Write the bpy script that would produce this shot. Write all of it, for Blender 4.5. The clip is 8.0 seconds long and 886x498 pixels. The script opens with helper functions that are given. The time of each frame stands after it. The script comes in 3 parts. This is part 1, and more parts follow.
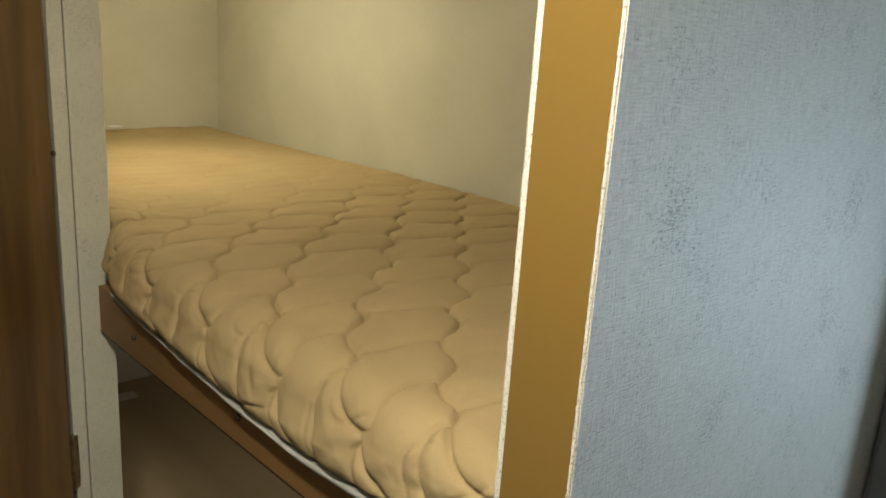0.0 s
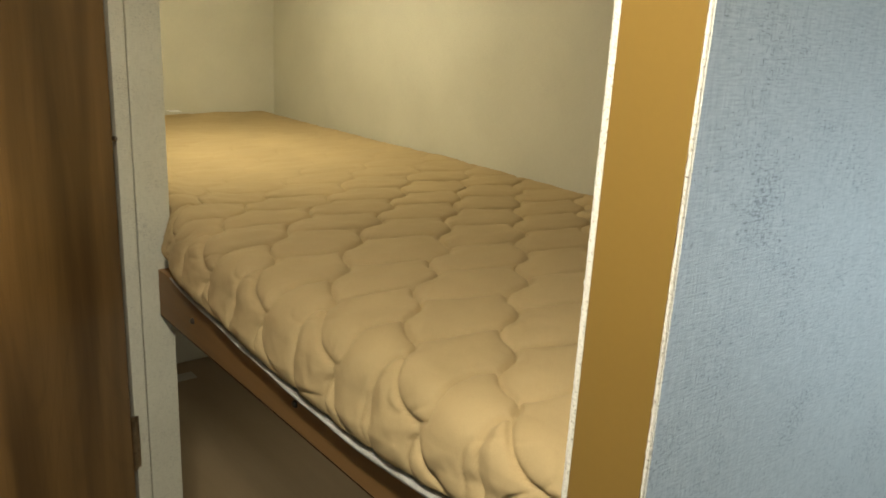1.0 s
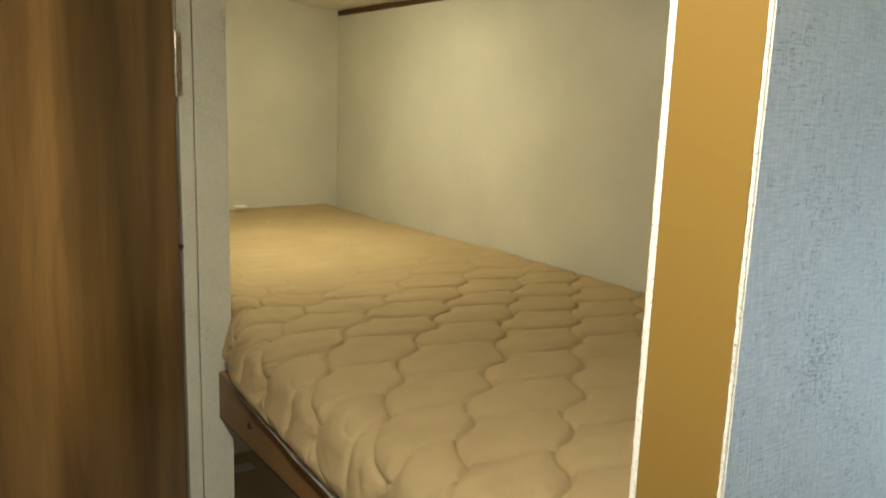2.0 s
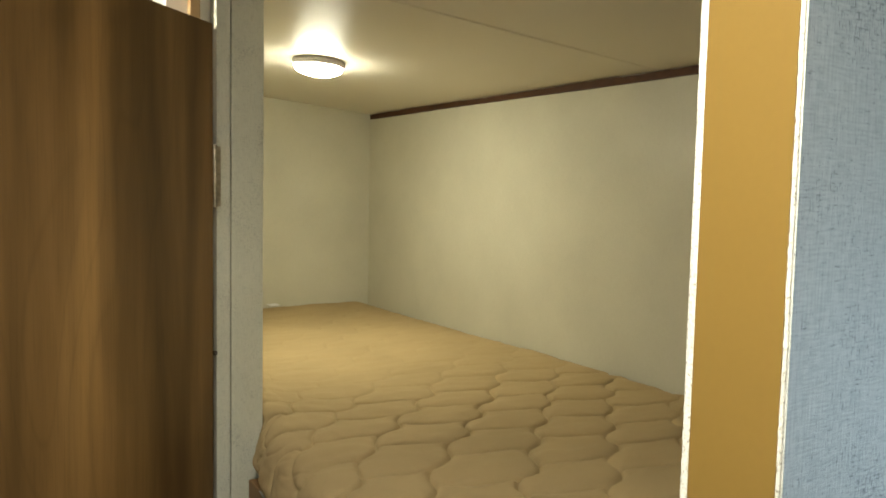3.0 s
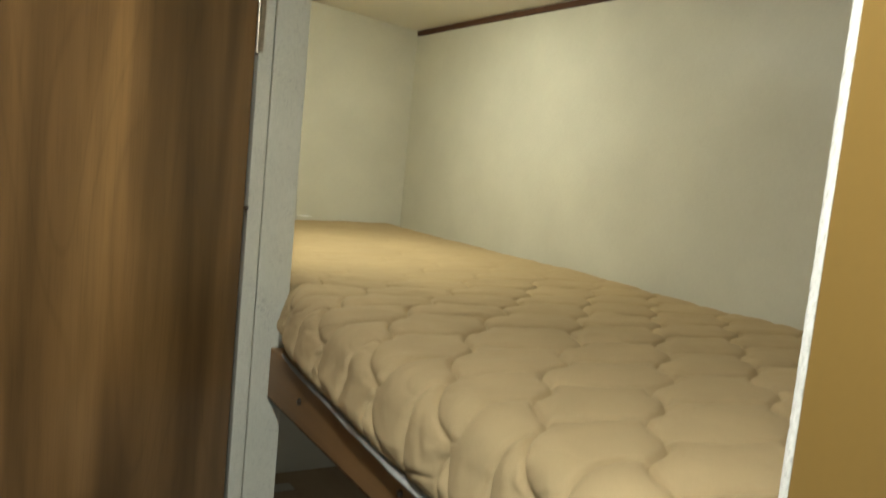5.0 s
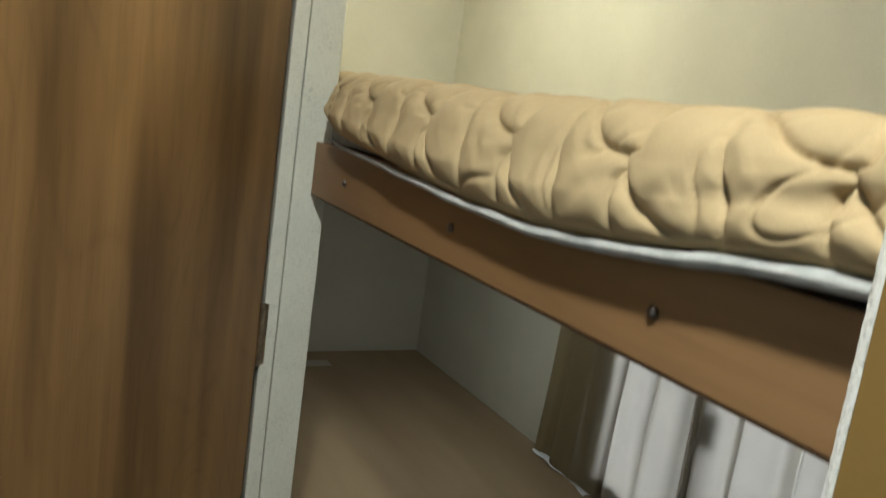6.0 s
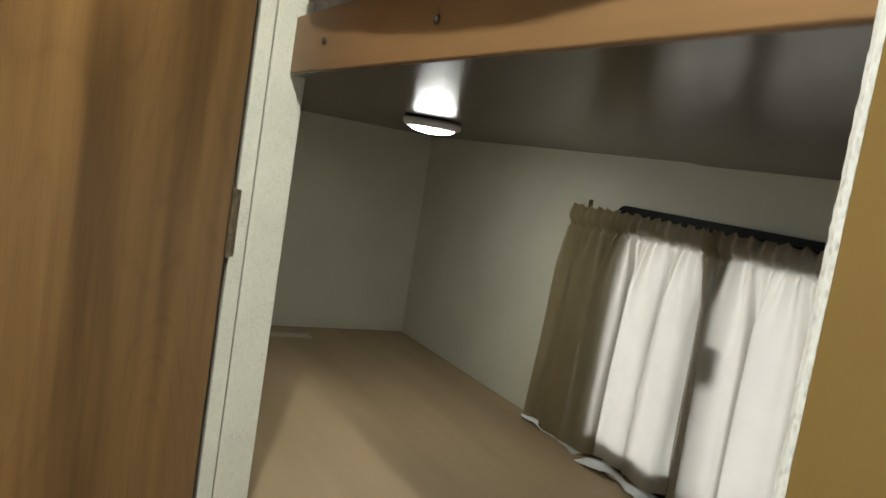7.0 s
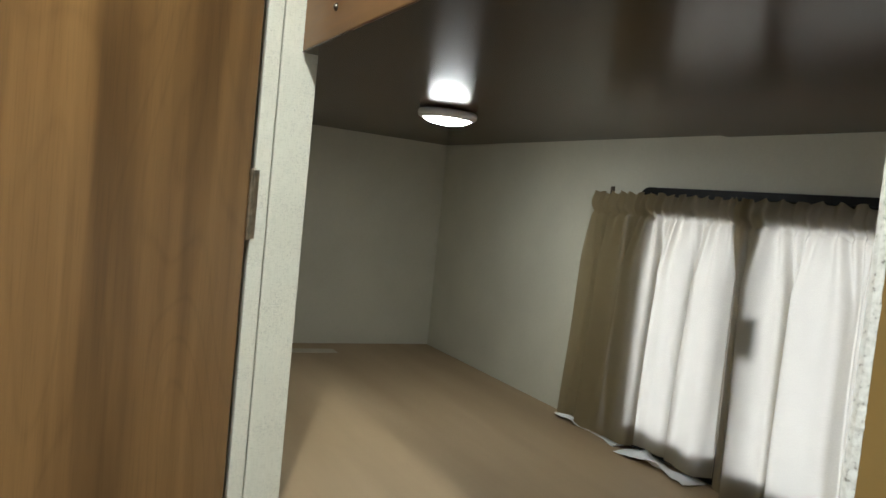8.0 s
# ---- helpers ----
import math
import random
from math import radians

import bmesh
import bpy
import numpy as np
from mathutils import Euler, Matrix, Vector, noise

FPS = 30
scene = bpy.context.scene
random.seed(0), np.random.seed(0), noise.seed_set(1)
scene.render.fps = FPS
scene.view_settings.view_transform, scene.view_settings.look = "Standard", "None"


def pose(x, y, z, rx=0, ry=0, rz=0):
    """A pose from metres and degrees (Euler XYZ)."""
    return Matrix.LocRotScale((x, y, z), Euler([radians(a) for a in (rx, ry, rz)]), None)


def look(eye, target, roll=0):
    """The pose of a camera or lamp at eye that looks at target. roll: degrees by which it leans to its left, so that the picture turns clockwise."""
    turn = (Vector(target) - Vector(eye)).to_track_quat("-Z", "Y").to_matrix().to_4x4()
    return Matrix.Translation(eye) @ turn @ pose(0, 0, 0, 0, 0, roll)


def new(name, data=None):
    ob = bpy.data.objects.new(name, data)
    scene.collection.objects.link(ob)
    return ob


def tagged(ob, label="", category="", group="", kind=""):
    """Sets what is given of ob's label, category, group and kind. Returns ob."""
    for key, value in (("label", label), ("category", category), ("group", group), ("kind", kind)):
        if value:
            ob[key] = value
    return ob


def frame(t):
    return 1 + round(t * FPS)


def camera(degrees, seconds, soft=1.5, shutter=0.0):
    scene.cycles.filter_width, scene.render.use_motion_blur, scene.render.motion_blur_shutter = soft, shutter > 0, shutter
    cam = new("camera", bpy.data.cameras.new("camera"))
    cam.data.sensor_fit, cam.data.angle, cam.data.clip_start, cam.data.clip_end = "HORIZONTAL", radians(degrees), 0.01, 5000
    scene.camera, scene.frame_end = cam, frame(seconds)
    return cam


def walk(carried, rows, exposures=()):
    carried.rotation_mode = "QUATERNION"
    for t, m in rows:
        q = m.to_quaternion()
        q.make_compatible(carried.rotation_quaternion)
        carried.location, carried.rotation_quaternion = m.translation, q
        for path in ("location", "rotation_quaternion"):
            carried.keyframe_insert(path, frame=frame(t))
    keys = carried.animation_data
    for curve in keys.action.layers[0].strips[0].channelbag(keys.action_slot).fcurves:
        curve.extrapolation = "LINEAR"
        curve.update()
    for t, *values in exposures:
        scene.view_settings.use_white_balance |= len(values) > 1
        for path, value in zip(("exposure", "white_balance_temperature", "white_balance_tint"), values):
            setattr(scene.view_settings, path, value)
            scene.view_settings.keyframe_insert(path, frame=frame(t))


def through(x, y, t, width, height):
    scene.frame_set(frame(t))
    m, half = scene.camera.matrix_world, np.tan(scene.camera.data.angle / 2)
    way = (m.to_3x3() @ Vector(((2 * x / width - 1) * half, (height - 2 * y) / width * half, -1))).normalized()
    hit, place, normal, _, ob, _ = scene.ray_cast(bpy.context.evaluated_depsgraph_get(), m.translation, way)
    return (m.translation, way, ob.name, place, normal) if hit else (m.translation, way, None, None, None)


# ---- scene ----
cam = camera(59.0, 8.0, soft=1.6, shutter=0.35)
# camera path: seconds, eye, target, roll
PATH = [
    (0, (-0.397, -0.372, 1.719), (0.937, 1.026, 1.203), 3.7),
    (0.5, (-0.391, -0.36, 1.715), (0.899, 1.061, 1.152), 3.4),
    (1, (-0.391, -0.353, 1.717), (0.839, 1.12, 1.155), 3.1),
    (1.5, (-0.388, -0.352, 1.739), (0.781, 1.194, 1.243), 2.6),
    (2, (-0.381, -0.351, 1.755), (0.745, 1.258, 1.38), 1.9),
    (2.2, (-0.371, -0.348, 1.757), (0.73, 1.291, 1.435), 1.5),
    (3.5, (-0.391, -0.354, 1.787), (0.682, 1.332, 1.708), 1.2),
    (4, (-0.387, -0.342, 1.765), (0.69, 1.343, 1.734), 2.1),
    (4.2, (-0.389, -0.335, 1.745), (0.688, 1.35, 1.701), 2.6),
    (5.3, (-0.358, -0.286, 1.556), (0.618, 1.439, 1.289), 7.1),
    (5.5, (-0.353, -0.284, 1.504), (0.598, 1.453, 1.222), 7.9),
    (6, (-0.343, -0.272, 1.397), (0.584, 1.467, 1.058), 8.1),
    (6.5, (-0.313, -0.264, 1.275), (0.635, 1.469, 0.967), 8.9),
    (7, (-0.29, -0.253, 1.179), (0.652, 1.498, 0.96), 9.2),
    (7.5, (-0.277, -0.246, 1.099), (0.629, 1.531, 0.949), 7.7),
    (8, (-0.279, -0.239, 1.088), (0.614, 1.546, 0.961), 5.8),
]
# the clip's own camera opens up as it comes down to the lower bunk
EXPOSURES = [(0.0, 0.13, 6800, 7), (0.6, 0.28, 6800, 7), (2.0, 0.24, 6700, 6), (3.5, 0.12, 6250, 4), (4.2, 0.13, 6100, 4), (5.5, 0.60, 5550, 6),
             (6.0, 0.86, 5520, 5), (6.5, 1.41, 5800, 5), (7.0, 1.65, 5800, 6), (7.5, 1.83, 5620, 7), (8.0, 1.85, 5520, 7)]
walk(cam, [(t, look(eye, target, roll)) for t, eye, target, roll in PATH], EXPOSURES)

# ---- world, lights, exposure ----
world = bpy.data.worlds.new("world")
scene.world = world
world.use_nodes = True
sky = world.node_tree.nodes.new("ShaderNodeTexSky")
sky.sky_type, sky.sun_disc, sky.sun_elevation, sky.sun_rotation = "NISHITA", False, radians(40), radians(200)
world.node_tree.links.new(sky.outputs[0], world.node_tree.nodes["Background"].inputs[0])
world.node_tree.nodes["Background"].inputs[1].default_value = 0.1

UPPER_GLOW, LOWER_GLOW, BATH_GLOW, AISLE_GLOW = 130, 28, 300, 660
LAMP_TINT = (1.0, 0.915, 0.69)
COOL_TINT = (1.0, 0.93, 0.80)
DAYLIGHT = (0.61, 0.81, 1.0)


def window_light(name, m, w, h, watts, tint=DAYLIGHT):
    """Sky light in a window's opening."""
    lamp = bpy.data.lights.new(name, "AREA")
    lamp.shape, lamp.size, lamp.size_y, lamp.energy, lamp.color = "RECTANGLE", w, h, watts, tint
    ob = new(name, lamp)
    ob.matrix_world = m
    return ob


window_light("bunk_window_daylight", look((2.05, 0.66, 1.01), (0.0, 0.62, 0.88)), 0.95, 0.55, 9.6, (0.94, 0.95, 0.985))
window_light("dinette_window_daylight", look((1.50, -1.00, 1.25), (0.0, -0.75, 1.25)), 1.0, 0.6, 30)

# ---- materials ----


def material(name, rough=0.6, metal=0.0, spec=0.5):
    """A node material with position in metres at hand: returns it, its nodes, links, shader and position."""
    m = bpy.data.materials.new(name)
    m.use_nodes = True
    n, l = m.node_tree.nodes, m.node_tree.links
    s = n["Principled BSDF"]
    s.inputs["Roughness"].default_value, s.inputs["Metallic"].default_value = rough, metal
    s.inputs["Specular IOR Level"].default_value = spec
    g = n.new("ShaderNodeNewGeometry")
    return m, n, l, s, g.outputs["Position"]


def mapped(n, l, vec, axis_a, axis_b, sa, sb):
    """A flat texture vector: dot of the position with two axes, each scaled."""
    out = n.new("ShaderNodeCombineXYZ")
    for k, (axis, sc) in enumerate(((axis_a, sa), (axis_b, sb))):
        d = n.new("ShaderNodeVectorMath")
        d.operation = "DOT_PRODUCT"
        d.inputs[1].default_value = [c * sc for c in axis]
        l.new(vec, d.inputs[0])
        l.new(d.outputs["Value"], out.inputs[k])
    return out.outputs[0]


def noise_tex(n, l, vec, scale=1.0, detail=3.0, rough=0.5, swirl=0.0):
    t = n.new("ShaderNodeTexNoise")
    t.inputs["Scale"].default_value, t.inputs["Detail"].default_value, t.inputs["Roughness"].default_value = scale, detail, rough
    t.inputs["Distortion"].default_value = swirl
    l.new(vec, t.inputs["Vector"])
    return t.outputs["Fac"]


def ramp(n, l, fac, stops):
    r = n.new("ShaderNodeValToRGB")
    e = r.color_ramp.elements
    while len(e) < len(stops):
        e.new(0.5)
    for k, (p, c) in enumerate(stops):
        e[k].position, e[k].color = p, (*c, 1) if len(c) == 3 else c
    l.new(fac, r.inputs[0])
    return r.outputs[0]


def grey(v):
    return (v, v, v)


def mix(n, l, a, b, fac, how="MIX"):
    x = n.new("ShaderNodeMix")
    x.data_type, x.blend_type = "RGBA", how
    for sock, val in ((x.inputs[0], fac), (x.inputs[6], a), (x.inputs[7], b)):
        if isinstance(val, (int, float)):
            sock.default_value = val
        elif isinstance(val, tuple):
            sock.default_value = (*val, 1)
        else:
            l.new(val, sock)
    return x.outputs[2]


def bump(n, l, s, height, strength, dist):
    b = n.new("ShaderNodeBump")
    b.inputs["Strength"].default_value, b.inputs["Distance"].default_value = strength, dist
    l.new(height, b.inputs["Height"])
    l.new(b.outputs[0], s.inputs["Normal"])


X, Y, Z = (1, 0, 0), (0, 1, 0), (0, 0, 1)
XY = (1, 1, 0)


def linen(name, base, thread, fleck, contrast=1.0):
    """Vinyl wallboard printed and embossed as woven linen."""
    m, n, l, s, p = material(name, 0.55, 0, 0.3)
    across = noise_tex(n, l, mapped(n, l, p, XY, Z, 90, 900), 1, 3, 0.6)
    down = noise_tex(n, l, mapped(n, l, p, XY, Z, 700, 60), 1, 3, 0.6)
    weave = mix(n, l, across, down, 0.45)
    c = ramp(n, l, weave, [(0.30, tuple(v * (1 - 0.18 * contrast) for v in base)), (0.48, base), (0.72, thread)])
    cloud = noise_tex(n, l, p, 5, 4)
    c = mix(n, l, c, ramp(n, l, cloud, [(0.3, grey(0.88)), (0.7, grey(1.0))]), 1.0, "MULTIPLY")
    area = noise_tex(n, l, p, 22, 2)
    for sa, sb in ((190, 1000), (950, 210)):
        dashes = mix(n, l, noise_tex(n, l, mapped(n, l, p, XY, Z, sa, sb), 1, 2, 0.5), area, 0.28)
        c = mix(n, l, c, fleck, ramp(n, l, dashes, [(0.59, grey(0)), (0.68, grey(min(0.75, 0.56 * contrast)))]))
    l.new(c, s.inputs["Base Color"])
    bump(n, l, s, weave, 0.35, 0.0012)
    return m


def wood(name, along, cross, dark, mid, light, rough, grain=1.0, wide=16):
    """Printed wood grain: broad bands and fine pores."""
    m, n, l, s, p = material(name, rough, 0, 0.4)
    broad = noise_tex(n, l, mapped(n, l, p, cross, along, wide, 1.1), 1, 2, 0.5, 0.22)
    fine = noise_tex(n, l, mapped(n, l, p, cross, along, 110, 4), 1, 4, 0.6)
    swirl = noise_tex(n, l, mapped(n, l, p, cross, along, 34, 2.2), 1, 3, 0.6, 0.5)
    c = ramp(n, l, broad, [(0.30, dark), (0.50, mid), (0.72, light)])
    c = mix(n, l, c, ramp(n, l, fine, [(0.3, grey(0.72)), (0.6, grey(1.05))]), 0.8 * grain, "MULTIPLY")
    c = mix(n, l, c, ramp(n, l, swirl, [(0.3, grey(0.8)), (0.65, grey(1.08))]), 0.7 * grain, "MULTIPLY")
    blotch = noise_tex(n, l, mapped(n, l, p, cross, along, 13, 5.5), 1, 4, 0.65, 0.8)
    c = mix(n, l, c, ramp(n, l, blotch, [(0.34, grey(0.76)), (0.62, grey(1.08))]), 0.75 * grain, "MULTIPLY")
    l.new(c, s.inputs["Base Color"])
    l.new(ramp(n, l, fine, [(0.2, grey(rough * (1 - 0.2 * grain))), (0.8, grey(min(1, rough * (1 + 0.25 * grain))))]), s.inputs["Roughness"])
    bump(n, l, s, fine, 0.12 * grain * grain, 0.0006)
    return m


def door_laminate(name, dark, mid, light):
    """Printed walnut: a dark heart along the hinge side, golden sapwood beside it, soft streaks and arched figure."""
    m, n, l, s, p = material(name, 0.44, 0, 0.4)
    across = (-0.75, -0.66, 0)
    tone = noise_tex(n, l, mapped(n, l, p, across, Z, 11, 1.0), 1, 3, 0.5, 0.35)
    c = ramp(n, l, tone, [(0.32, dark), (0.50, mid), (0.70, light)])
    bend = noise_tex(n, l, mapped(n, l, p, across, Z, 5, 2.6), 1, 2, 0.5)
    run = n.new("ShaderNodeVectorMath")
    run.operation = "DOT_PRODUCT"
    run.inputs[1].default_value = across
    l.new(p, run.inputs[0])
    edge = n.new("ShaderNodeMath")
    edge.operation = "MULTIPLY_ADD"
    l.new(bend, edge.inputs[0])
    edge.inputs[1].default_value = 0.09
    l.new(run.outputs["Value"], edge.inputs[2])
    place = n.new("ShaderNodeMapRange")
    l.new(edge.outputs[0], place.inputs["Value"])
    place.inputs["From Min"].default_value, place.inputs["From Max"].default_value = -0.46, 0.14
    heart = ramp(n, l, place.outputs[0], [(0.0, grey(0.86)), (0.12, grey(0.66)), (0.385, grey(0.64)), (0.45, grey(1.14)), (0.60, grey(1.0)), (0.8, grey(1.12))])
    high = n.new("ShaderNodeSeparateXYZ")
    l.new(p, high.inputs[0])
    upper = n.new("ShaderNodeMapRange")
    l.new(high.outputs[2], upper.inputs["Value"])
    upper.inputs["From Min"].default_value, upper.inputs["From Max"].default_value = 1.02, 1.42
    upper.inputs["To Min"].default_value, upper.inputs["To Max"].default_value = 0.15, 1.0
    c = mix(n, l, c, mix(n, l, (0.92, 0.92, 0.92), heart, upper.outputs[0]), 1.0, "MULTIPLY")
    figure = noise_tex(n, l, mapped(n, l, p, across, Z, 7, 1.5), 1, 1, 0.4, 0.25)
    rings = n.new("ShaderNodeMath")
    rings.operation = "PINGPONG"
    rings.inputs[1].default_value = 0.045
    l.new(figure, rings.inputs[0])
    c = mix(n, l, c, ramp(n, l, rings.outputs[0], [(0.0, grey(0.84)), (0.012, grey(1.0))]), 0.6, "MULTIPLY")
    streak = noise_tex(n, l, mapped(n, l, p, across, Z, 60, 1.8), 1, 3, 0.55, 0.2)
    c = mix(n, l, c, ramp(n, l, streak, [(0.3, grey(0.86)), (0.7, grey(1.08))]), 0.8, "MULTIPLY")
    pores = noise_tex(n, l, mapped(n, l, p, across, Z, 420, 14), 1, 3, 0.6)
    c = mix(n, l, c, ramp(n, l, pores, [(0.34, grey(0.82)), (0.5, grey(1.0))]), 0.6, "MULTIPLY")
    l.new(c, s.inputs["Base Color"])
    bump(n, l, s, pores, 0.08, 0.0004)
    return m


def plain(name, base, rough, var=0.12, scale=9, metal=0.0, relief=0.0, fine=260, spec=0.5):
    """A plain surface with soft stains and a fine grain."""
    m, n, l, s, p = material(name, rough, metal, spec)
    a = noise_tex(n, l, p, scale, 4, 0.55)
    b = noise_tex(n, l, p, fine, 3, 0.6)
    c = mix(n, l, base, ramp(n, l, a, [(0.3, grey(1 - var)), (0.7, grey(1 + var * 0.3))]), 1.0, "MULTIPLY")
    c = mix(n, l, c, ramp(n, l, b, [(0.3, grey(1 - var * 0.5)), (0.7, grey(1.0))]), 1.0, "MULTIPLY")
    l.new(c, s.inputs["Base Color"])
    l.new(ramp(n, l, a, [(0.2, grey(rough * 0.85)), (0.8, grey(min(1, rough * 1.15)))]), s.inputs["Roughness"])
    if relief:
        bump(n, l, s, b, 0.5, relief)
    return m


def glowing(name, tint, strength):
    m, n, l, s, p = material(name, 0.3)
    s.inputs["Base Color"].default_value = (0.85, 0.85, 0.82, 1)
    s.inputs["Emission Color"].default_value, s.inputs["Emission Strength"].default_value = (*tint, 1), strength
    return m


def cloth(name, base, through):
    """Woven curtain cloth that lets some light through."""
    m, n, l, s, p = material(name, 0.9, 0, 0.1)
    weave = noise_tex(n, l, mapped(n, l, p, Y, Z, 900, 500), 1, 2, 0.6)
    broad = noise_tex(n, l, p, 14, 3)
    c = mix(n, l, base, ramp(n, l, weave, [(0.3, grey(0.85)), (0.7, grey(1.05))]), 1.0, "MULTIPLY")
    c = mix(n, l, c, ramp(n, l, broad, [(0.3, grey(0.9)), (0.7, grey(1.0))]), 1.0, "MULTIPLY")
    l.new(c, s.inputs["Base Color"])
    t = n.new("ShaderNodeBsdfTranslucent")
    l.new(mix(n, l, c, (0.95, 0.86, 0.75), 0.42), t.inputs[0])
    x = n.new("ShaderNodeMixShader")
    x.inputs[0].default_value = through
    l.new(s.outputs[0], x.inputs[1])
    l.new(t.outputs[0], x.inputs[2])
    l.new(x.outputs[0], n["Material Output"].inputs[0])
    bump(n, l, s, weave, 0.3, 0.0008)
    return m


def quilt_cloth(name, base):
    m, n, l, s, p = material(name, 0.85, 0, 0.15)
    s.inputs["Sheen Weight"].default_value, s.inputs["Sheen Roughness"].default_value = 0.10, 0.5
    s.inputs["Sheen Tint"].default_value = (0.8, 0.62, 0.35, 1)
    threads = noise_tex(n, l, p, 1400, 2, 0.6)
    creases = noise_tex(n, l, mapped(n, l, p, (0.8, 0.6, 0.3), (0.6, -0.8, 0.5), 30, 90), 1, 4, 0.6)
    soil = noise_tex(n, l, p, 6, 4)
    c = mix(n, l, base, ramp(n, l, soil, [(0.3, (0.90, 0.89, 0.86)), (0.7, (1.03, 1.02, 1.0))]), 1.0, "MULTIPLY")
    c = mix(n, l, c, ramp(n, l, threads, [(0.3, grey(0.90)), (0.7, grey(1.03))]), 1.0, "MULTIPLY")
    l.new(c, s.inputs["Base Color"])
    h = mix(n, l, creases, threads, 0.12)
    bump(n, l, s, h, 0.35, 0.0022)
    return m


M_WALL = linen("linen_wallboard", (0.47, 0.462, 0.425), (0.61, 0.60, 0.545), (0.14, 0.137, 0.135), 1.4)
M_POST = linen("light_linen_wallboard", (0.75, 0.735, 0.595), (0.82, 0.80, 0.675), (0.40, 0.385, 0.32), 1.2)
M_CREAM = linen("cream_wallboard", (0.592, 0.570, 0.458), (0.63, 0.61, 0.495), (0.43, 0.41, 0.33), 0.35)
M_CEIL = plain("ceiling_panel", (0.72, 0.68, 0.58), 0.45, 0.03, 6, spec=0.22)
M_DOOR = door_laminate("brown_door_laminate", (0.135, 0.074, 0.025), (0.262, 0.146, 0.050), (0.40, 0.230, 0.080))
M_RAIL = wood("brown_rail_laminate", Y, Z, (0.198, 0.108, 0.041), (0.248, 0.138, 0.054), (0.298, 0.170, 0.069), 0.5, 0.4, 20)
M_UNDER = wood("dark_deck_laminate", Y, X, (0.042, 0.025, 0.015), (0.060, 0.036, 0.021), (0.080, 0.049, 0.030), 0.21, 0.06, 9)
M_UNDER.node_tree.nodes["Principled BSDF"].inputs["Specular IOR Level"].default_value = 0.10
M_DECK = wood("tan_deck_board", Y, X, (0.285, 0.205, 0.112), (0.328, 0.240, 0.135), (0.370, 0.275, 0.159), 0.55, 0.14, 7)
M_CAP = plain("ochre_edge_panel", (0.200, 0.120, 0.027), 0.36, 0.06, 4)
M_EDGE, n_e, l_e, s_e, p_e = material("white_raw_edge", 0.85)
crumbs = noise_tex(n_e, l_e, p_e, 620, 3, 0.55)
l_e.new(ramp(n_e, l_e, crumbs, [(0.30, (0.22, 0.19, 0.15)), (0.40, (0.58, 0.55, 0.47)), (0.62, (0.70, 0.67, 0.59))]), s_e.inputs["Base Color"])
bump(n_e, l_e, s_e, crumbs, 0.3, 0.0003)
M_QUILT = quilt_cloth("tan_quilted_cloth", (0.425, 0.322, 0.171))
M_BAND = plain("grey_white_mattress_band", (0.50, 0.50, 0.45), 0.95, 0.25, 60, 0, 0.002, 900)
M_DARK = plain("dark_brown_trim", (0.085, 0.040, 0.022), 0.6, 0.25, 40, spec=0.15)
M_BLACK = plain("black_window_frame", (0.010, 0.010, 0.010), 0.45, 0.2, 30, spec=0.12)
M_GREYTRIM = plain("dark_grey_slide_trim", (0.05, 0.052, 0.055), 0.4, 0.2, 20)
M_WHITE = plain("white_plastic", (0.74, 0.70, 0.70), 0.4, 0.06, 30)
M_SLIP = plain("dull_paper", (0.50, 0.46, 0.36), 0.85, 0.1, 40)
M_PAPER = plain("white_paper", (0.86, 0.86, 0.84), 0.8, 0.1, 40)
M_BRASS = plain("worn_brass", (0.56, 0.49, 0.36), 0.34, 0.3, 120, 1.0)
M_STEEL = plain("dark_steel", (0.20, 0.17, 0.14), 0.35, 0.3, 120, 1.0)
M_TANTRIM = plain("tan_jamb_trim", (0.42, 0.27, 0.12), 0.5, 0.1, 20)
M_CURTAIN = cloth("taupe_curtain_cloth", (0.32, 0.26, 0.14), 0.47)
M_FLOOR = wood("brown_vinyl_floor", Y, X, (0.10, 0.06, 0.035), (0.15, 0.09, 0.05), (0.2, 0.13, 0.08), 0.45)
M_UPGLOW = glowing("upper_lamp_lens", LAMP_TINT, UPPER_GLOW)
M_LOGLOW = glowing("lower_lamp_lens", COOL_TINT, LOWER_GLOW)
M_BATHGLOW = glowing("bath_lamp_lens", COOL_TINT, BATH_GLOW)
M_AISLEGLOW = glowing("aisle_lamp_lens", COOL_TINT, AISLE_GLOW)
M_GLASS = bpy.data.materials.new("window_glass")
M_GLASS.use_nodes = True
g_s = M_GLASS.node_tree.nodes["Principled BSDF"]
g_s.inputs["Transmission Weight"].default_value, g_s.inputs["Roughness"].default_value = 1.0, 0.02

# ---- builders ----


def mesh_of(bm, name, mat, smooth=False):
    me = bpy.data.meshes.new(name)
    bm.normal_update()
    bm.to_mesh(me)
    bm.free()
    me.materials.append(mat)
    if smooth:
        me.shade_smooth()
    return me


def part(name, bm, mat, parent, label="", smooth=False):
    ob = new(name, mesh_of(bm, name, mat, smooth))
    ob.parent = parent
    return tagged(ob, label)


